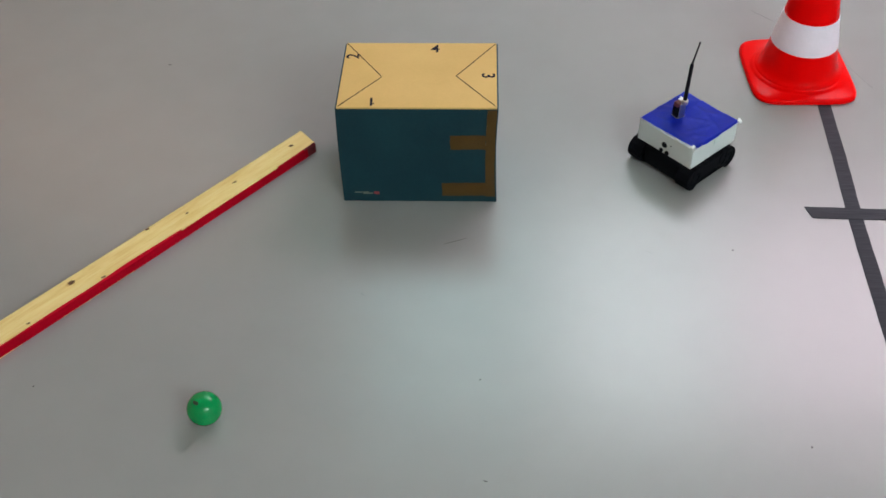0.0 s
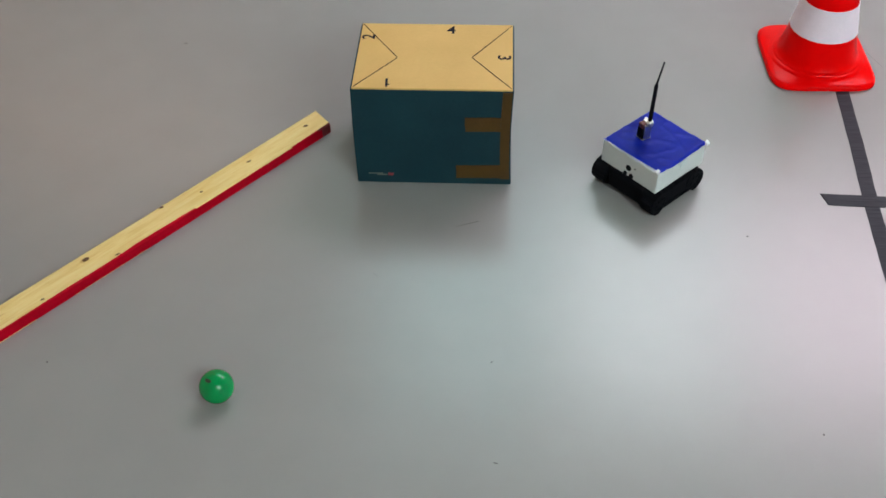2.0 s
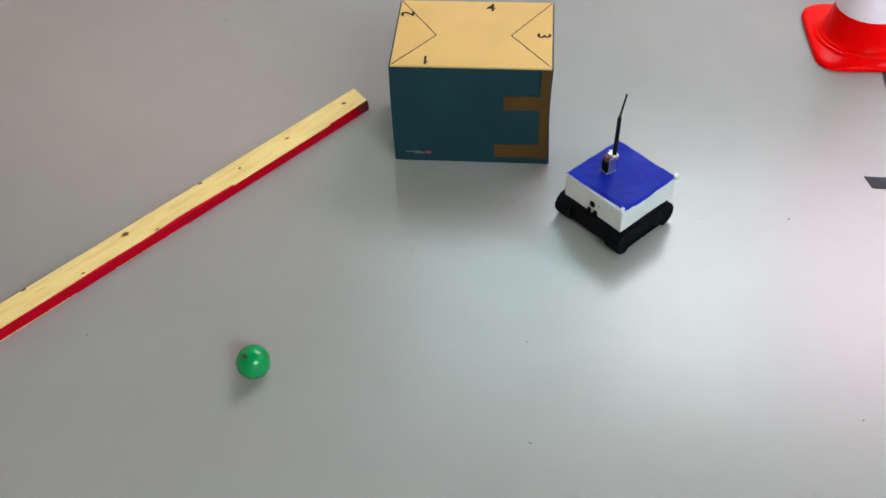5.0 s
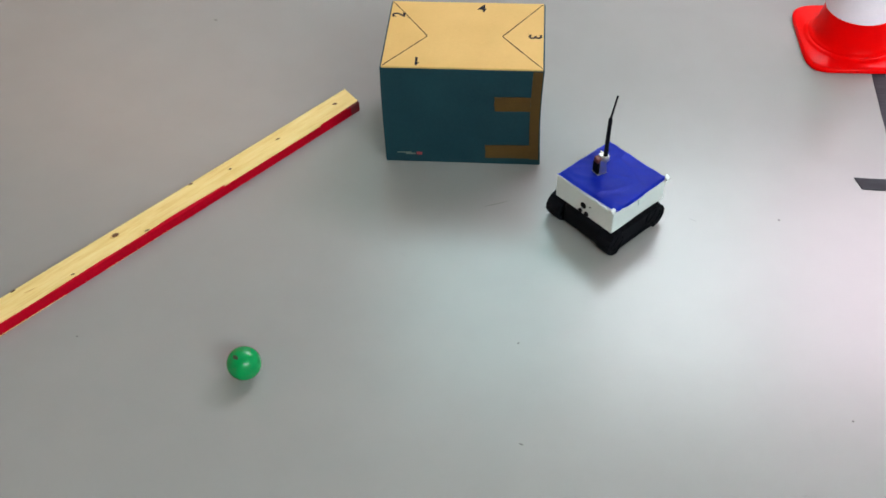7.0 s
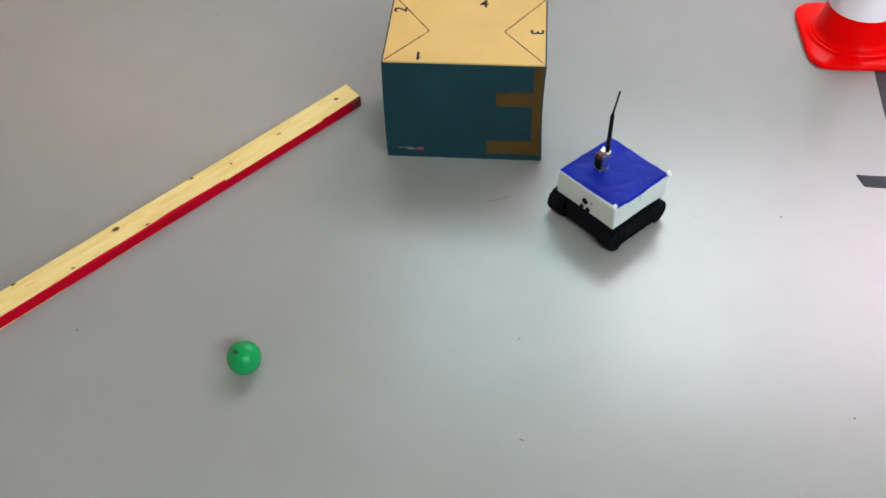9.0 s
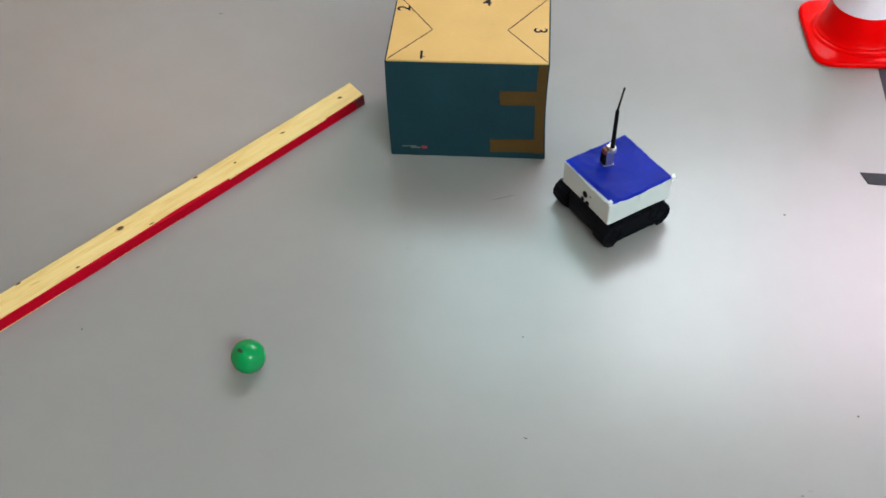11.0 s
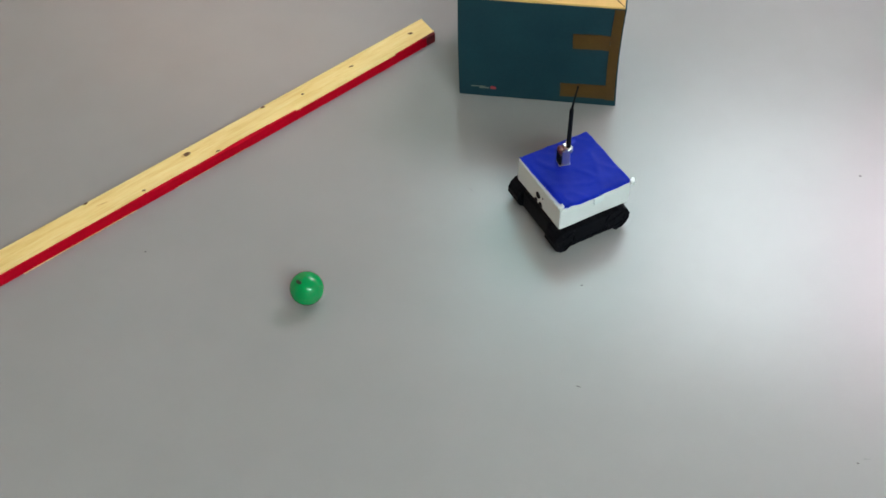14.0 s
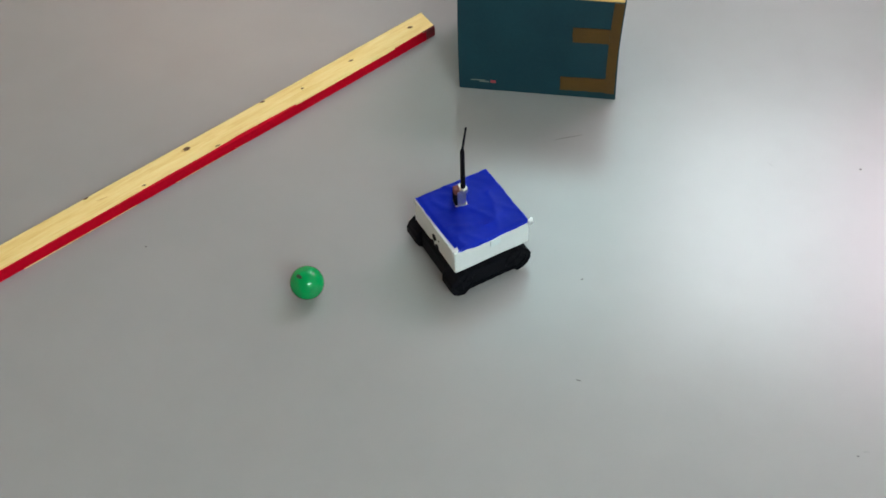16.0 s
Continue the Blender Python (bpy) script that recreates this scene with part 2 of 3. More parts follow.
# builds the fittings and the two added panels alike
def ceiling_or_fill_light(x, y, glowing, length=1.5, wide=0.84):
    t = thing("ceiling_or_fill_light", "unseen white ceiling light or added fill panel with glowing fluorescent tubes", "ceiling light", pose(x, y, H), "ceiling lights")
    part("housing", box(-length / 2, -wide / 2, -0.06, length / 2, wide / 2, -0.001, 0.006), HOUSING, t)
    part("diffuser", box(-length / 2 + 0.02, -wide / 2 + 0.02, -0.085, length / 2 - 0.02, wide / 2 - 0.02, -0.061, 0.008), glowing, t, "glowing diffuser")


# dim panel added so the floor reflection fades out towards the left
ceiling_or_fill_light(0.10, 2.20, GLOW_ADDED_DIM, 0.90, 1.45)
ceiling_or_fill_light(1.02, 2.20, GLOW_COOL, 0.84, 1.45)
ceiling_or_fill_light(2.27, 2.20, GLOW_WARM, 1.56, 1.45)
ceiling_or_fill_light(2.20, -3.0, GLOW_REAR, 2.6, 0.90)
# fill panel added to warm and brighten the left part of the floor
ceiling_or_fill_light(-1.74, 3.20, GLOW_SIDE_FILL, 1.5, 0.84)

# small marks on the floor: (x, y, length, width, turn)
MARKS = [(-0.393, 0.405, 0.010, 0.0025, -10), (0.643, -0.118, 0.0045, 0.004, 0), (0.235, -0.391, 0.005, 0.002, 40), (0.050, -0.223, 0.012, 0.0016, -35),
         (-0.412, -0.414, 0.0035, 0.003, 0), (0.1925, -0.1023, 0.046, 0.0009, 21), (0.243, -0.562, 0.008, 0.002, -15), (0.546, 0.147, 0.009, 0.002, 40),
         (0.605, -0.618, 0.011, 0.003, 10), (0.593, -0.626, 0.004, 0.002, 0), (0.685, -0.500, 0.004, 0.0035, 0)]
for x, y, ln, wd, turn in MARKS:
    tagged(part("floor_mark", blob(ln / 2, wd / 2, 0.0003), GRIME if ln < 0.0085 or ln > 0.02 or x < -0.3 else SCUFF, at=pose(x, y, 0, 0, 0, turn)),
           "small dark scuff mark on the grey floor", "floor mark", "floor marks")
for p, q in (((0.805, 0.612), (0.835, 0.580)), ((0.838, 0.576), (0.851, 0.562)), ((0.955, 0.412), (0.984, 0.332)), ((0.503, -0.121), (0.512, -0.127))):
    tagged(part("floor_scratch", strip_between(p, q, 0.0022 if p[0] > 0.7 else 0.0012, -0.0004, 0.0003, 0.0003, 8, 0.6), SCUFF), "thin dark scratch in the grey floor", "scratch", "floor scratches")

# ---- tape on the floor ----
def tape_line(pts, width, z1):
    """Tape laid along a gently bent line, its sides slightly uneven, its end torn."""
    bm = bmesh.new()
    rows = []
    ts = np.linspace(pts[0][1], pts[-1][1], 70)
    xs = np.interp(ts, [p[1] for p in reversed(pts)], [p[0] for p in reversed(pts)])
    for x, y in zip(xs, ts):
        l, r = x - width / 2 + random.uniform(-0.0004, 0.0004), x + width / 2 + random.uniform(-0.0004, 0.0004)
        rows.append([bm.verts.new(c) for c in ((l, y, -0.0005), (l, y, z1), (r, y, z1), (r, y, -0.0005))])
    for p, q in zip(rows, rows[1:]):
        for i in range(3):
            bm.faces.new((p[i], p[i + 1], q[i + 1], q[i]))
    return bm


tagged(part("floor_tape", tape_line(((0.8865, 0.38), (0.8797, 0.2776), (0.8706, 0.1196), (0.8600, -0.0200), (0.8555, -0.1114), (0.8500, -0.2357), (0.8465, -0.31), (0.840, -0.55), (0.835, -1.1)), 0.0248, 0.0007), TAPE),
       "long charcoal tape line stuck on the floor under the traffic cone", "floor tape", "floor tape lines")
bm = strip_between((0.7795, -0.0255), (1.75, -0.062), 0.0272, -0.0005, 0.0014, 0.0005, 40)
bm.verts.ensure_lookup_table()
for k in (2, 3):  # torn slanting end
    bm.verts[k].co.x += 0.009
tagged(part("floor_tape", bm, TAPE), "short charcoal tape line crossing the long one", "floor tape", "floor tape lines")


# ---- the carton ----
def digit(ch, x, y, turn, size, parent, z):
    cu = bpy.data.curves.new("digit", "FONT")
    cu.body, cu.size, cu.align_x, cu.align_y, cu.extrude, cu.offset = ch, size, "CENTER", "CENTER", 0.0004, 0.0005
    ob = bpy.data.objects.new("digit", cu)
    scene.collection.objects.link(ob)
    me = bpy.data.meshes.new_from_object(ob.evaluated_get(bpy.context.evaluated_depsgraph_get()))
    bpy.data.objects.remove(ob)
    me.materials.clear()
    me.materials.append(INK)
    d = new("digit", me)
    d.parent, d.matrix_basis = parent, pose(x, y, z, 0, 0, turn)
    tagged(d, "dark inked digit " + ch)


def carton():
    W, D, HT = 0.26, 0.1875, 0.194
    t = thing("cardboard_box", "closed carton with dark teal printed sides and a tan numbered top", "box")
    bm = box(0, 0, 0.0, W, D, HT - 0.001)
    bmesh.ops.subdivide_edges(bm, edges=bm.edges[:], cuts=11, use_grid_fill=True)
    for v in bm.verts:
        fz = max(0.0, math.sin(math.pi * v.co.z / HT))
        if v.co.y < 0.0005:
            v.co.y += -0.0045 * (1 - v.co.z / HT) + 0.0016 * fz * math.sin(2.2 * math.pi * v.co.x / W) + 0.0006 * noise.noise(v.co * 40)
        if v.co.x > W - 0.0005:
            v.co.x += 0.0014 - 0.0030 * fz
        if v.co.x < 0.0005:
            v.co.x -= 0.0012 * fz
    bmesh.ops.bevel(bm, geom=[e for e in bm.edges if e.calc_face_angle(0) > 1.2], offset=0.0012, segments=2, affect="EDGES")
    part("body", bm, TEAL, t, "dark teal printed sides", smooth=True)
    top = box(0.0026, 0.0004, HT - 0.004, W - 0.0012, D - 0.0022, HT + 0.0008, 0.0007)
    bmesh.ops.subdivide_edges(top, edges=[e for e in top.edges if e.calc_length() > 0.05], cuts=8, use_grid_fill=True)
    part("top", top, CARD, t, "tan board top")
    z = HT + 0.0006
    for p, q in (((0.0035, 0.1835), (0.069, 0.0855)), ((0.005, 0.003), (0.069, 0.0835)), ((0.2575, 0.1825), (0.192, 0.0875)), ((0.2575, 0.003), (0.192, 0.0875))):
        part("pen_line", strip_between(p, q, 0.0016, z - 0.0004, z + 0.0005, 0.0004, 22), PEN, t, "thin dark pen line")
    for ch, x, y, turn in (("4", 0.1550, 0.1665, 1), ("2", 0.0175, 0.1445, 90), ("3", 0.2440, 0.0885, -90), ("1", 0.0575, 0.0165, 182)):
        digit(ch, x, y, turn, 0.0305, t, z)
    part("pen_flag", strip_between((0.0575, 0.0085), (0.0625, 0.0115), 0.0022, z - 0.0004, z + 0.0005, 0.0002, 5), INK, t, "short dark ink stroke")

    def front(name, x0, z0, x1, z1, material, proud, label=""):
        bm = box(x0, -proud, z0, x1, 0.003, z1)
        bmesh.ops.subdivide_edges(bm, edges=[e for e in bm.edges if abs(e.verts[0].co.x - e.verts[1].co.x) > 0.02 or abs(e.verts[0].co.z - e.verts[1].co.z) > 0.02], cuts=7, use_grid_fill=True)
        for v in bm.verts:
            if v.co.y < 0:
                v.co.y += -0.0045 * (1 - v.co.z / HT) + 0.0016 * math.sin(math.pi * v.co.z / HT) * math.sin(2.2 * math.pi * v.co.x / W)
            v.co.x += 0.0012 * noise.noise(Vector((v.co.z * 90, x0 * 50, 0))) - 0.0028 * math.sin(math.pi * v.co.z / HT) * (v.co.x > W - 0.02)
            v.co.z += 0.0010 * noise.noise(Vector((v.co.x * 60, 7 + x0 * 50, 0)))
        part(name, bm, material, t, label)

    front("tape_strip", 0.2440, 0.013, 0.2592, 0.1900, BROWN, 0.0012, "brown parcel tape strip")
    front("tape_strip", 0.1835, 0.1135, 0.2440, 0.1410, BROWN, 0.0013, "brown parcel tape strip")
    front("tape_strip", 0.1685, 0.0150, 0.2440, 0.0425, BROWN, 0.0013, "brown parcel tape strip")
    front("print_bar", 0.0200, 0.0195, 0.0440, 0.0212, LOGO_PALE, 0.0009, "faint pale printed bar")
    front("print_bar", 0.0340, 0.0165, 0.0510, 0.0190, LOGO_PALE, 0.0009, "faint pale printed bar")
    front("print_spot", 0.0525, 0.0168, 0.0615, 0.0218, LOGO_RED, 0.0010, "small red printed spot")


carton()


# ---- the timber batten ----
def batten():
    L, half, HT = 1.25, 0.0222, 0.0205
    u, n = Vector((0.6441, 0.7649)), Vector((0.7649, -0.6441))
    e = u * 0.0615 + n * -0.1542
    t = thing("timber_batten", "pale knotty pine batten with one red painted side", "batten", pose(e.x, e.y, 0, 0, 0, 229.9))
    bm = bmesh.new()
    rows = []
    steps = 160
    for i in range(steps + 1):
        x = L * i / steps
        w = 0.0010 + 0.0046 * max(0.0, noise.noise(Vector((x * 7, 1.3, 0))) + 0.15) * min(1.0, max(0.0, (x - 0.18) / 0.12)) + 0.0003 * noise.noise(Vector((x * 60, 4, 0)))
        w += 0.0016 * math.exp(-(x / 0.05) ** 2) + 0.002 * math.exp(-((x - 0.42) / 0.05) ** 2)
        c = 0.0009 + 0.8 * w
        sway = 0.0009 * math.sin(x * 5.0) - 0.0007
        skew = -0.0035 if i == 0 else 0
        rows.append([bm.verts.new((x + (skew if k in (0, 4, 5) else -skew), y + sway, z)) for k, (y, z) in
                     enumerate(((-half - 0.0026, 0), (half, 0), (half, HT - c), (half - w, HT), (-half - 0.0016, HT), (-half - 0.0026, HT - 0.0012)))])
    for a, b in zip(rows, rows[1:]):
        for k in range(6):
            f = bm.faces.new((a[k], a[(k + 1) % 6], b[(k + 1) % 6], b[k]))
            f.material_index = 0 if k not in (1, 2) or (k == 2 and 0.09 < a[k].co.x < 0.30) else 2 if a[k].co.x < 0.022 + 0.008 * noise.noise(a[k].co * 300) else 1
    bm.faces.new(rows[0]).material_index = 2
    bm.faces.new(rows[-1])
    part("bar", bm, [PINE, RED_PAINT, GRIMY_RED], t)
    for x, y, rx, ry in ((0.038, -0.0049, 0.0042, 0.0026), (0.170, -0.0046, 0.0042, 0.0017), (0.274, -0.0030, 0.0024, 0.0019), (0.342, -0.0215, 0.0042, 0.0022),
                         (0.495, -0.0113, 0.0058, 0.0042), (0.454, 0.0165, 0.0042, 0.0016), (0.587, 0.0129, 0.0030, 0.0016), (0.668, -0.0235, 0.0040, 0.0018)):
        turn = random.uniform(-25, 10)
        knot = part("knot", blob(rx * 1.12, ry * 1.12, 0.0005, 12), KNOT, t, "dark knot", pose(x, y, HT, 0, 0, turn))
        if rx < 0.008 and abs(y) < 0.016:
            part("knot_ring", blob(rx * 1.6, ry * 1.45, 0.0002, 16, 0.2), KNOT_RING, knot, "tan ring of grain round the knot")

    part("grain_streak", blob(0.0110, 0.0011, 0.0002, 14, 0.2), KNOT_RING, t, "faint brown grain streak", pose(0.650, -0.006, HT, 0, 0, -8))
    # pale bare wood along the foot of the painted side
    for x0, x1 in ((0.405, 0.540), (0.610, 0.800)):
        part("bare_edge", box(x0, half - 0.003, 0.0001, x1, half + 0.0002, 0.0005, 0.0001), PINE, t, "pale bare wood edge")


batten()


# ---- the ball ----
def ball():
    R = 0.0243
    t = thing("ball", "glossy green plastic ball with a small dark hole", "ball", pose(-0.147, -0.4675, R))
    prof = [(R * math.sin(math.pi * i / 32), R * math.cos(math.pi * i / 32)) for i in range(33)]
    prof[0], prof[-1] = (0, R), (0, -R)
    part("shell", lathe(prof, 56), GREEN, t, smooth=True)
    d = Vector((-0.331, -0.283, 0.900)).normalized()
    m = Matrix.Translation(d * (R - 0.0004)) @ d.to_track_quat("Z", "Y").to_matrix().to_4x4()
    bm = bmesh.new()
    for x, y, rx, ry in ((0.0, 0.0, 0.0036, 0.0026), (0.0034, 0.0014, 0.0026, 0.0023)):
        lathe([(0, 0.0007), (ry, 0.0006), (ry, -0.0006)], 14, bm)
        for v in bm.verts[-29:]:
            v.co.x, v.co.y = x + v.co.x * rx / ry, y + v.co.y
    part("hole", bm, DARK_HOLE, t, "small dark hole", m)


ball()


# ---- the traffic cone ----
def traffic_cone():
    t = thing("traffic_cone", "red plastic traffic cone with a white band standing on tape", "traffic cone", pose(0.849, 0.3805, 0, 0, 0, 1.0))
    bm = bmesh.new()
    # rounded square foot that blends into a round flare
    n, half = 96, 0.0990
    def square(a, s):
        c, q = math.cos(a), math.sin(a)
        p = 5.5
        k = s / (abs(c) ** p + abs(q) ** p) ** (1 / p)
        return k * c, 1.08 * k * q + 0.0015
    rings = []
    for s, z in ((half - 0.002, 0.0), (half, 0.002), (half, 0.007), (half - 0.0025, 0.0105), (half - 0.007, 0.0118)):
        rings.append([bm.verts.new((*square(2 * math.pi * i / n, s), z)) for i in range(n)])
    prof = [(0.0905, 0.0122), (0.0885, 0.0138), (0.0865, 0.0160), (0.0848, 0.0168), (0.0822, 0.0174), (0.0808, 0.0196), (0.0790, 0.0208), (0.0768, 0.0216), (0.0750, 0.0240), (0.0735, 0.0262),
            (0.0718, 0.0295), (0.0700, 0.0350), (0.0682, 0.0440), (0.0652, 0.0580), (0.0612, 0.0790), (0.0562, 0.1040), (0.0498, 0.1380), (0.0410, 0.1850), (0.0320, 0.2330), (0.0215, 0.2900),
            (0.0160, 0.3250), (0.0150, 0.3330), (0.0120, 0.3340), (0.0115, 0.3290), (0.0110, 0.27)]
    for r, z in prof:
        rings.append([bm.verts.new((r * math.cos(2 * math.pi * i / n), r * math.sin(2 * math.pi * i / n), z)) for i in range(n)])
    for a, b in zip(rings, rings[1:]):
        for i in range(n):
            bm.faces.new((a[i], a[(i + 1) % n], b[(i + 1) % n], b[i]))
    bm.faces.new(rings[0])
    part("cone_body", bm, CONE_RED, t, smooth=True)
    part("band", lathe([(0.0610, 0.0765), (0.0626, 0.0768), (0.0574, 0.103), (0.0510, 0.1366), (0.0496, 0.1370)], 80), CONE_WHITE, t, "white reflective band", smooth=True)


traffic_cone()


# ---- the tracked robot: its front faces along local +x ----
def track_belt(y0, y1):
    """A belt round two wheels, drawn in between them, with shallow cleats."""
    bm = bmesh.new()
    ax, R = 0.0435, 0.0222
    pts = []
    for i in range(15):
        a = -math.pi / 2 + math.pi * i / 14
        pts.append((ax + R * math.cos(a), R + R * math.sin(a)))
    for i in range(1, 12):
        f = i / 12
        pts.append((ax - 2 * ax * f, 2 * R - 0.001 * math.sin(math.pi * f)))
    for i in range(15):
        a = math.pi / 2 + math.pi * i / 14
        pts.append((-ax + R * math.cos(a), R + R * math.sin(a)))
    for i in range(1, 12):
        f = i / 12
        pts.append((-ax + 2 * ax * f, 0.0070 * min(1.0, 3.5 * math.sin(math.pi * f)) ** 1.0))
    n = len(pts)
    out = []
    for k, (x, z) in enumerate(pts):
        c = Vector((x, z)) - Vector((max(-ax, min(ax, x)), R))
        c = c.normalized() * (0.0012 if k % 2 else 0.0)
        o = Vector((x, z)) - c
        i_ = Vector((x, z)) - (Vector((x, z)) - Vector((max(-ax, min(ax, x)), R))).normalized() * 0.0032
        out.append([bm.verts.new((o.x, y0, o.y)), bm.verts.new((o.x, y1, o.y)), bm.verts.new((i_.x, y1, i_.y)), bm.verts.new((i_.x, y0, i_.y))])
    for a, b in zip(out, out[1:] + out[:1]):
        for k in range(4):
            bm.faces.new((a[k], a[(k + 1) % 4], b[(k + 1) % 4], b[k]))
    bm.transform(Matrix.Translation((0.0055, 0, 0)))
    return bm


def wheel_mesh(width):
    """A hub with six holes' worth of spokes, its axle along local y."""
    bm = lathe([(0, -width / 2), (0.004, -width / 2), (0.0045, -width / 2 + 0.002), (0.0145, -width / 2 + 0.002), (0.0150, -width / 2), (0.0186, -width / 2),
                (0.0186, width / 2), (0.0150, width / 2), (0.0145, width / 2 - 0.002), (0.0045, width / 2 - 0.002), (0.004, width / 2), (0, width / 2)], 28)
    for k in range(5):
        s = box(-0.0012, 0.003, -width / 2 + 0.0004, 0.0012, 0.0155, width / 2 - 0.0004)
        s.transform(Matrix.Rotation(2 * math.pi * k / 5, 4, "Z"))
        me = bpy.data.meshes.new("spoke")
        s.to_mesh(me)
        s.free()
        bm.from_mesh(me)
        bpy.data.meshes.remove(me)
    bm.transform(Matrix.Rotation(math.pi / 2, 4, "X"))
    return bm


WHEELS = []


def robot():
    t = thing("tracked_robot", "small white robot with a blue top, antenna and black rubber tracks", "robot")
    A, G, HT = 0.0592, 0.0453, 0.0870
    part("chassis", box(-0.050, -0.038, 0.006, 0.050, 0.038, G + 0.001, 0.003), BLACK, t, "black plastic chassis")
    part("bumper", box(0.040, -0.0385, 0.0055, 0.0630, 0.0385, 0.0440, 0.006, 3), BLACK, t, "black plastic front bumper")
    for s in (-1, 1):
        y0, y1 = (0.0395, 0.0660) if s > 0 else (-0.0680, -0.0395)
        tr = part("track", track_belt(y0, y1), RUBBER, t, "black rubber track")
        part("side_plate", box(-0.046, s * 0.041 - 0.001, 0.009, 0.046, s * 0.0615 + 0.001, 0.0400, 0.002) if s > 0 else box(-0.046, -0.0625, 0.009, 0.046, -0.040, 0.0400, 0.002), BLACK, tr)
        for x in (-0.0380, 0.0490):
            w = part("wheel", wheel_mesh(0.0232), BLACK, tr, "black plastic wheel", pose(x, s * 0.0528, 0.0222), smooth=True)
            WHEELS.append(w)
    # white folded card shell with slightly bulging sides
    bm = box(-A, -A, G, A, A, HT)
    bmesh.ops.subdivide_edges(bm, edges=bm.edges[:], cuts=9, use_grid_fill=True)
    for v in bm.verts:
        k = noise.noise(v.co * 30)
        if abs(v.co.x) > A - 0.0005:
            v.co.x += 0.0008 * k
        if abs(v.co.y) > A - 0.0005:
            v.co.y += 0.0008 * k
        if v.co.z > HT - 0.0005:
            v.co.z += 0.0006 * noise.noise(v.co * 60)
    bmesh.ops.bevel(bm, geom=[e for e in bm.edges if e.calc_face_angle(0) > 1.2], offset=0.001, segments=2, affect="EDGES")
    shell = part("shell", bm, WHITE_CARD, t, "white card shell", smooth=True)
    # blue film glued on top: creased, bowed in along the front, folded down over the other three rims
    N = 44
    bm = bmesh.new()
    grid = []
    for i in range(N + 1):
        row = []
        for j in range(N + 1):
            u, v = -1 + 2 * i / N, -1 + 2 * j / N
            bow = 0.0016 + 0.0034 * ((v + 1) / 2) ** 2 + 0.0006 * noise.noise(Vector((v * 6, 3.0, 0)))
            x = u * (A - bow) if u > 0 else u * (A + 0.0016)
            y = v * (A + 0.0015) if v < 0 else v * (A + 0.0013 - 0.0022 * max(0.0, u) ** 6)
            p = Vector((x * 30, y * 30, 2.0))
            ridge = 1 - abs(noise.noise(p * 0.9 + Vector((0, p.x * 0.6, 4.0))))
            z = HT + 0.0020 + 0.0014 * ridge ** 6 + 0.0014 * noise.noise(p * 0.75) + 0.0005 * noise.noise(p * 3.0)
            # one sharp fold across the rear half
            along, off = (u + 0.65) * 0.363 + (v + 0.18) * 0.932, (u + 0.65) * -0.932 + (v + 0.18) * 0.363
            if along > 0:
                z += 0.0012 * math.exp(-abs(off) / 0.10) * min(1.0, along * 3)
            sag = max((abs(v) - 0.93) / 0.07 if v > 0 else 0.0, (-u - 0.955) / 0.045, (-v - 0.955) / 0.045, 0.0)
            z -= sag ** 2 * (0.0040 + 0.0022 * noise.noise(Vector((x * 70, y * 70, 9.0))))
            if u > 0.94:
                z = z * 0.3 + (HT + 0.0009) * 0.7
            row.append(bm.verts.new((x, y, z)))
        grid.append(row)
    for i in range(N):
        for j in range(N):
            bm.faces.new((grid[i][j], grid[i + 1][j], grid[i + 1][j + 1], grid[i][j + 1]))
    bmesh.ops.solidify(bm, geom=bm.faces[:], thickness=0.0005)
    part("top_film", bm, BLUE, t, "bright blue film top", smooth=True)
    # torn white card tabs at the corners and along the rim
    for x, y, a, b, turn in ((A - 0.0035, A - 0.0045, 0.0062, 0.0036, 20), (-A - 0.0010, A + 0.0010, 0.0068, 0.0040, 40), (A - 0.0006, -0.012, 0.004, 0.0013, 90), (A - 0.0006, 0.024, 0.006, 0.0014, 90),
                             (A - 0.0006, -0.045, 0.006, 0.0011, 90), (A - 0.0006, 0.038, 0.005, 0.0013, 88)):
        part("card_tab", blob(a, b, 0.0030 if a * b > 2e-5 else 0.0016, 9, 0.3), WHITE_CARD, t, "torn white card tab", pose(x, y, HT + 0.0004, random.uniform(-8, 8), random.uniform(-8, 8), turn))
    patch = box(-0.012, A - 0.0005, HT - 0.0165, 0.004, A + 0.0018, HT - 0.0040, 0.0006)
    bmesh.ops.transform(patch, matrix=Matrix.Rotation(0.10, 4, "Y"), space=Matrix.Translation((0.004, 0, -HT + 0.006)), verts=patch.verts)
    part("tape_patch", patch, TAPE_CLEAR, t, "pale translucent tape patch")
    for y, z, r in ((0.0000, 0.0640, 0.0055), (-0.0055, 0.0503, 0.0038), (0.0072, 0.0505, 0.0043), (0.0135, 0.0690, 0.0013)):
        part("front_hole", lathe([(0, 0.0), (r, 0.0), (r, 0.0014), (r * 0.8, 0.0016), (0, 0.0012)], 18), BLACK, t, "round dark hole", pose(A - 0.0002, y, z, 0, 90, 0))
    # antenna on a small metal bracket
    ant = part("antenna_bracket", box(-0.0072, -0.0068, 0, 0.0072, 0.0062, 0.0018, 0.0006), STEEL, t, "bright metal antenna bracket", pose(0.0068, -0.0186, HT + 0.0018, 0, 0, -12) @ Matrix.Diagonal((1.2, 1.2, 1, 1)))
    part("connector", box(-0.0030, -0.0066, 0.0016, 0.0074, 0.0044, 0.0225, 0.0012), BLACK, ant, "dark connector block")
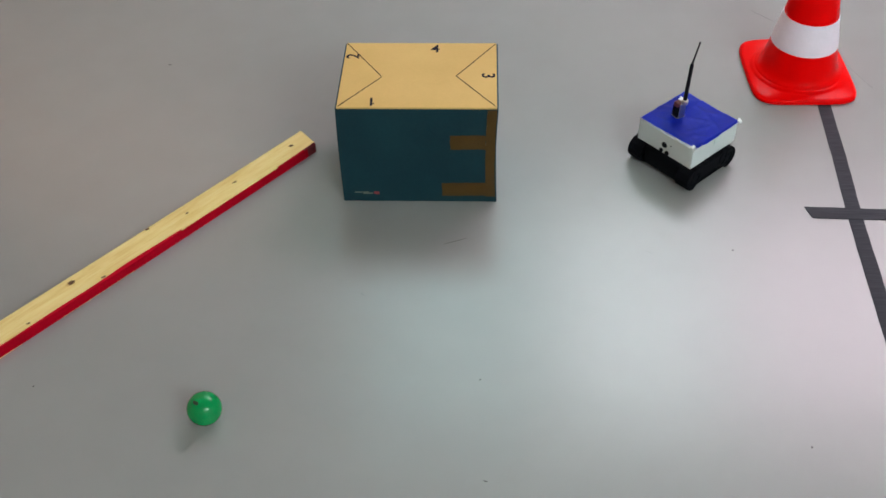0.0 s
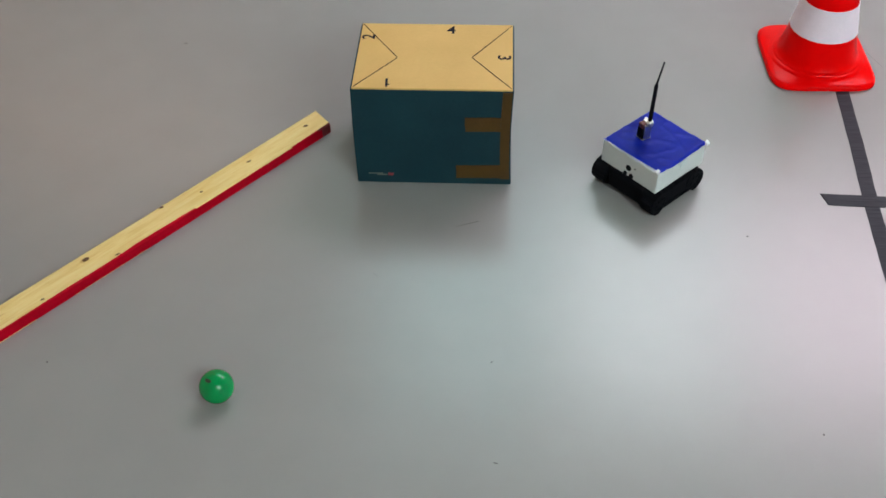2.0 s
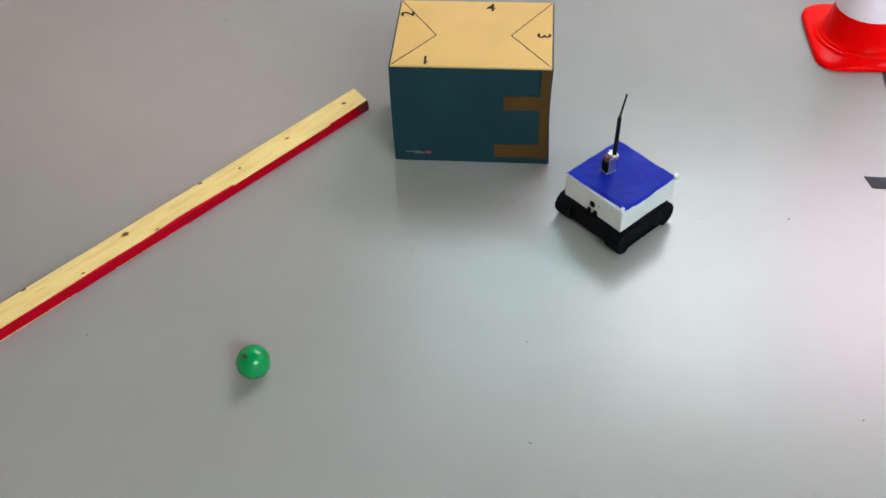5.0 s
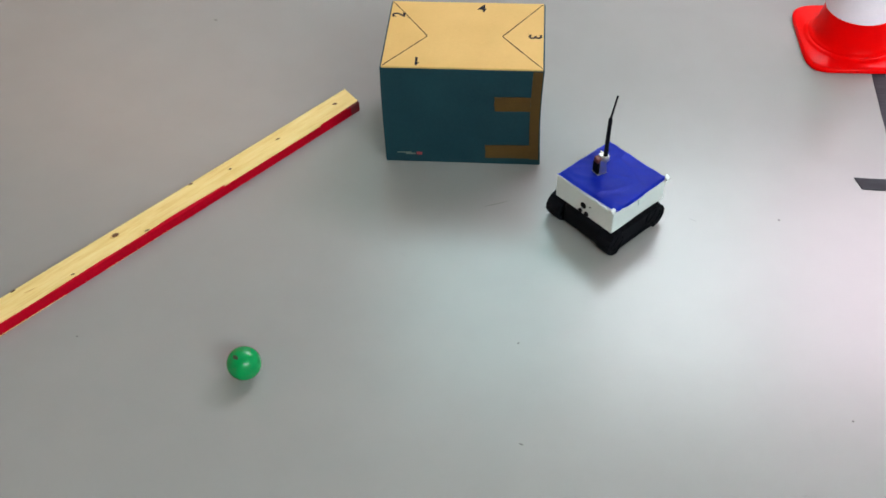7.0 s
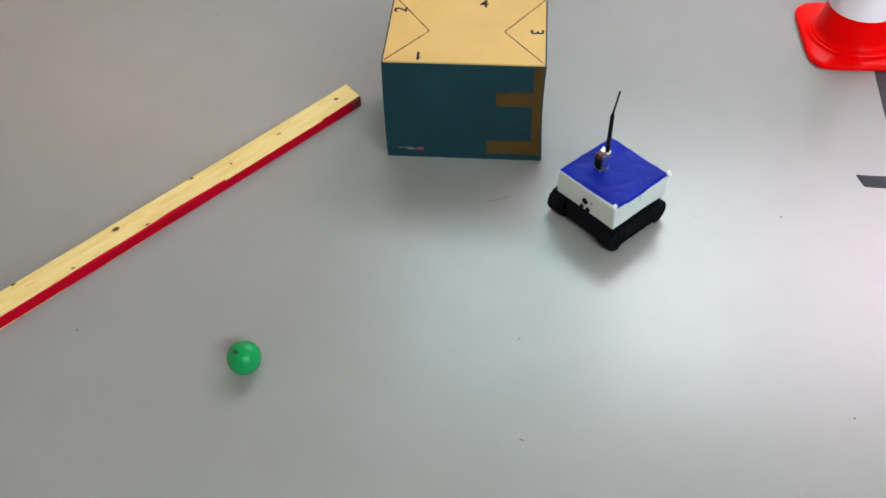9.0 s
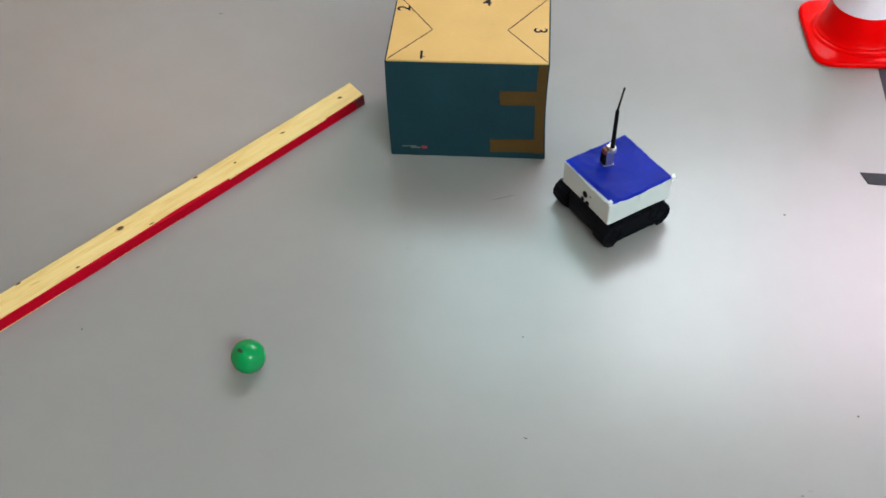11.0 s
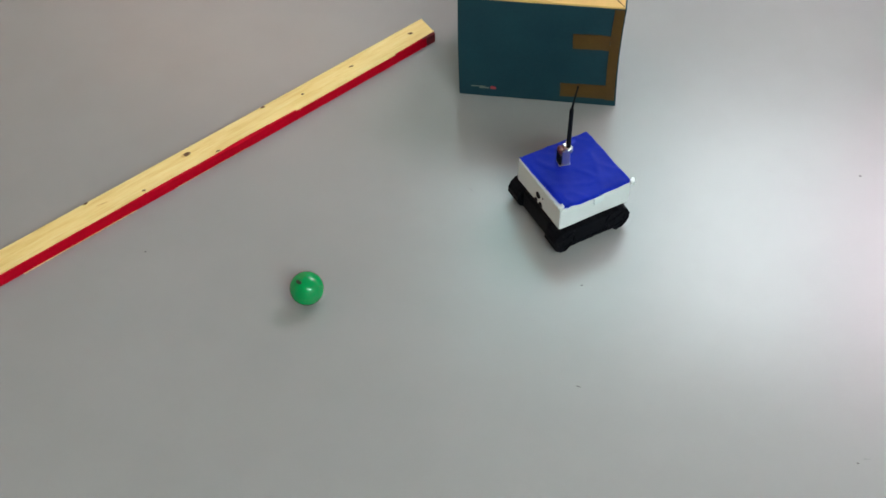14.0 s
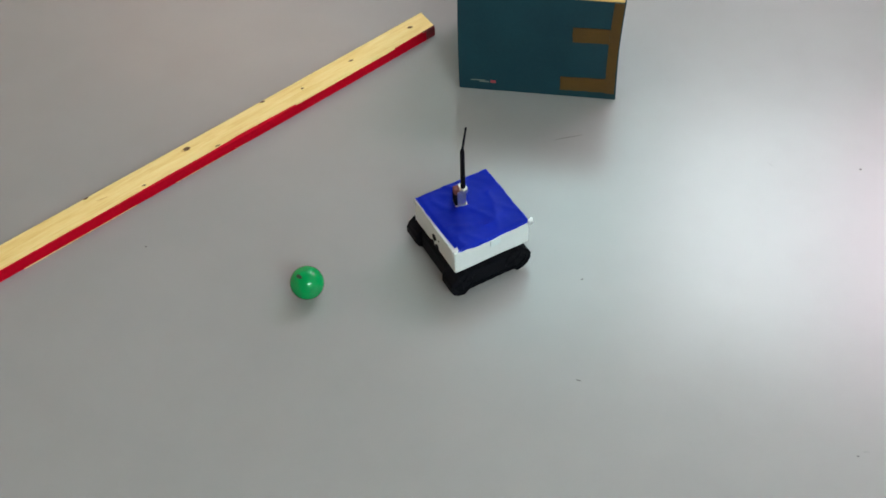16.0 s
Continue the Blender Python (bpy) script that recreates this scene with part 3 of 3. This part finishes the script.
    part("connector_cap", box(-0.0026, -0.0060, 0.0215, 0.0078, 0.0038, 0.0315, 0.0026, 3), RED_CAP, ant, "dull red connector cap")
    part("metal_clip", box(-0.0058, -0.0072, 0.0014, -0.0030, 0.0060, 0.0345, 0.0008), STEEL, ant, "bright metal clip")
    part("metal_clip", box(-0.0048, 0.0044, 0.0014, 0.0046, 0.0060, 0.0290, 0.0006), STEEL, ant, "bright metal clip")
    part("metal_clip", box(-0.0052, -0.0050, 0.0315, 0.0010, 0.0058, 0.0335, 0.0006), STEEL, ant, "bright metal clip")
    part("metal_collar", lathe([(0, 0.0285), (0.0050, 0.0285), (0.0050, 0.0350), (0.0038, 0.0372), (0, 0.0372)], 16), STEEL, ant, "bright metal collar", pose(-0.0030, 0.0050, 0))
    base, tip = Vector((0.0050, -0.0122, HT + 0.034)), Vector((0.0031, -0.0036, 0.2432))
    knee = base.lerp(tip, 0.64) + Vector((0.0026, -0.0026, 0))

    def rod(p, q, prof, name, label):
        d = q - p
        part(name, lathe([(r, d.length * f) for r, f in prof], 14), BLACK, t, label, Matrix.Translation(p) @ d.to_track_quat("Z", "Y").to_matrix().to_4x4(), smooth=True)

    rod(base, knee, [(0, -0.02), (0.0032, -0.02), (0.0035, 0.1), (0.0031, 0.9), (0.0033, 0.94), (0.0029, 1.0), (0.0018, 1.02), (0, 1.02)], "antenna_sleeve", "thick black antenna sleeve")
    rod(knee, tip, [(0, -0.06), (0.0019, -0.06), (0.0015, 0.15), (0.0013, 0.93), (0.0017, 0.96), (0.0013, 1.0), (0, 1.0)], "antenna_whip", "thin black antenna whip")
    return t


ROBOT = robot()

# seconds, x, y, heading of the robot
DRIVE = [
    (0, 0.5920, 0.1138, -137.6),
    (0.5, 0.5920, 0.1138, -137.6),
    (0.6, 0.5882, 0.1102, -137.6),
    (1, 0.5620, 0.0828, -137.2),
    (1.5, 0.5289, 0.0482, -136.9),
    (2, 0.4956, 0.0120, -136.5),
    (2.5, 0.4642, -0.0198, -136.2),
    (3, 0.4329, -0.0553, -135.8),
    (3.5, 0.4015, -0.0898, -135.3),
    (4, 0.3709, -0.1214, -134.9),
    (4.15, 0.3697, -0.1239, -134.8),
    (6.5, 0.3697, -0.1239, -134.8),
    (9.2, 0.3697, -0.1239, -134.8),
    (9.6, 0.3700, -0.1236, -135.5),
    (10.9, 0.3715, -0.1207, -144.7),
    (11.3, 0.3716, -0.1204, -145.4),
    (11.6, 0.3706, -0.1212, -145.4),
    (12, 0.3461, -0.1398, -145.0),
    (12.5, 0.3115, -0.1657, -144.6),
    (13, 0.2743, -0.1914, -144.1),
    (13.5, 0.2423, -0.2196, -144.0),
    (14, 0.2073, -0.2478, -143.5),
    (14.5, 0.1725, -0.2743, -142.8),
    (15, 0.1373, -0.3031, -142.7),
    (15.5, 0.1041, -0.3321, -142.4),
    (16, 0.0714, -0.3576, -142.0),
]


def motions():
    walk(ROBOT, [(t, pose(x, y, 0, 0, 0, h)) for t, x, y, h in DRIVE])
    # the wheels roll with the ground covered, a row every tenth of a second
    turns, angle, last = [], 0.0, None
    ts = [r[0] for r in DRIVE]
    for i in range(161):
        t = i / 10
        x, y = np.interp(t, ts, [r[1] for r in DRIVE]), np.interp(t, ts, [r[2] for r in DRIVE])
        if last is not None:
            angle += math.degrees(math.hypot(x - last[0], y - last[1]) / 0.0222)
        last = (x, y)
        turns.append((t, angle))
    for w in WHEELS:
        p = w.matrix_basis.translation.copy()
        walk(w, [(t, pose(*p, 0, a, 0)) for t, a in turns])


motions()
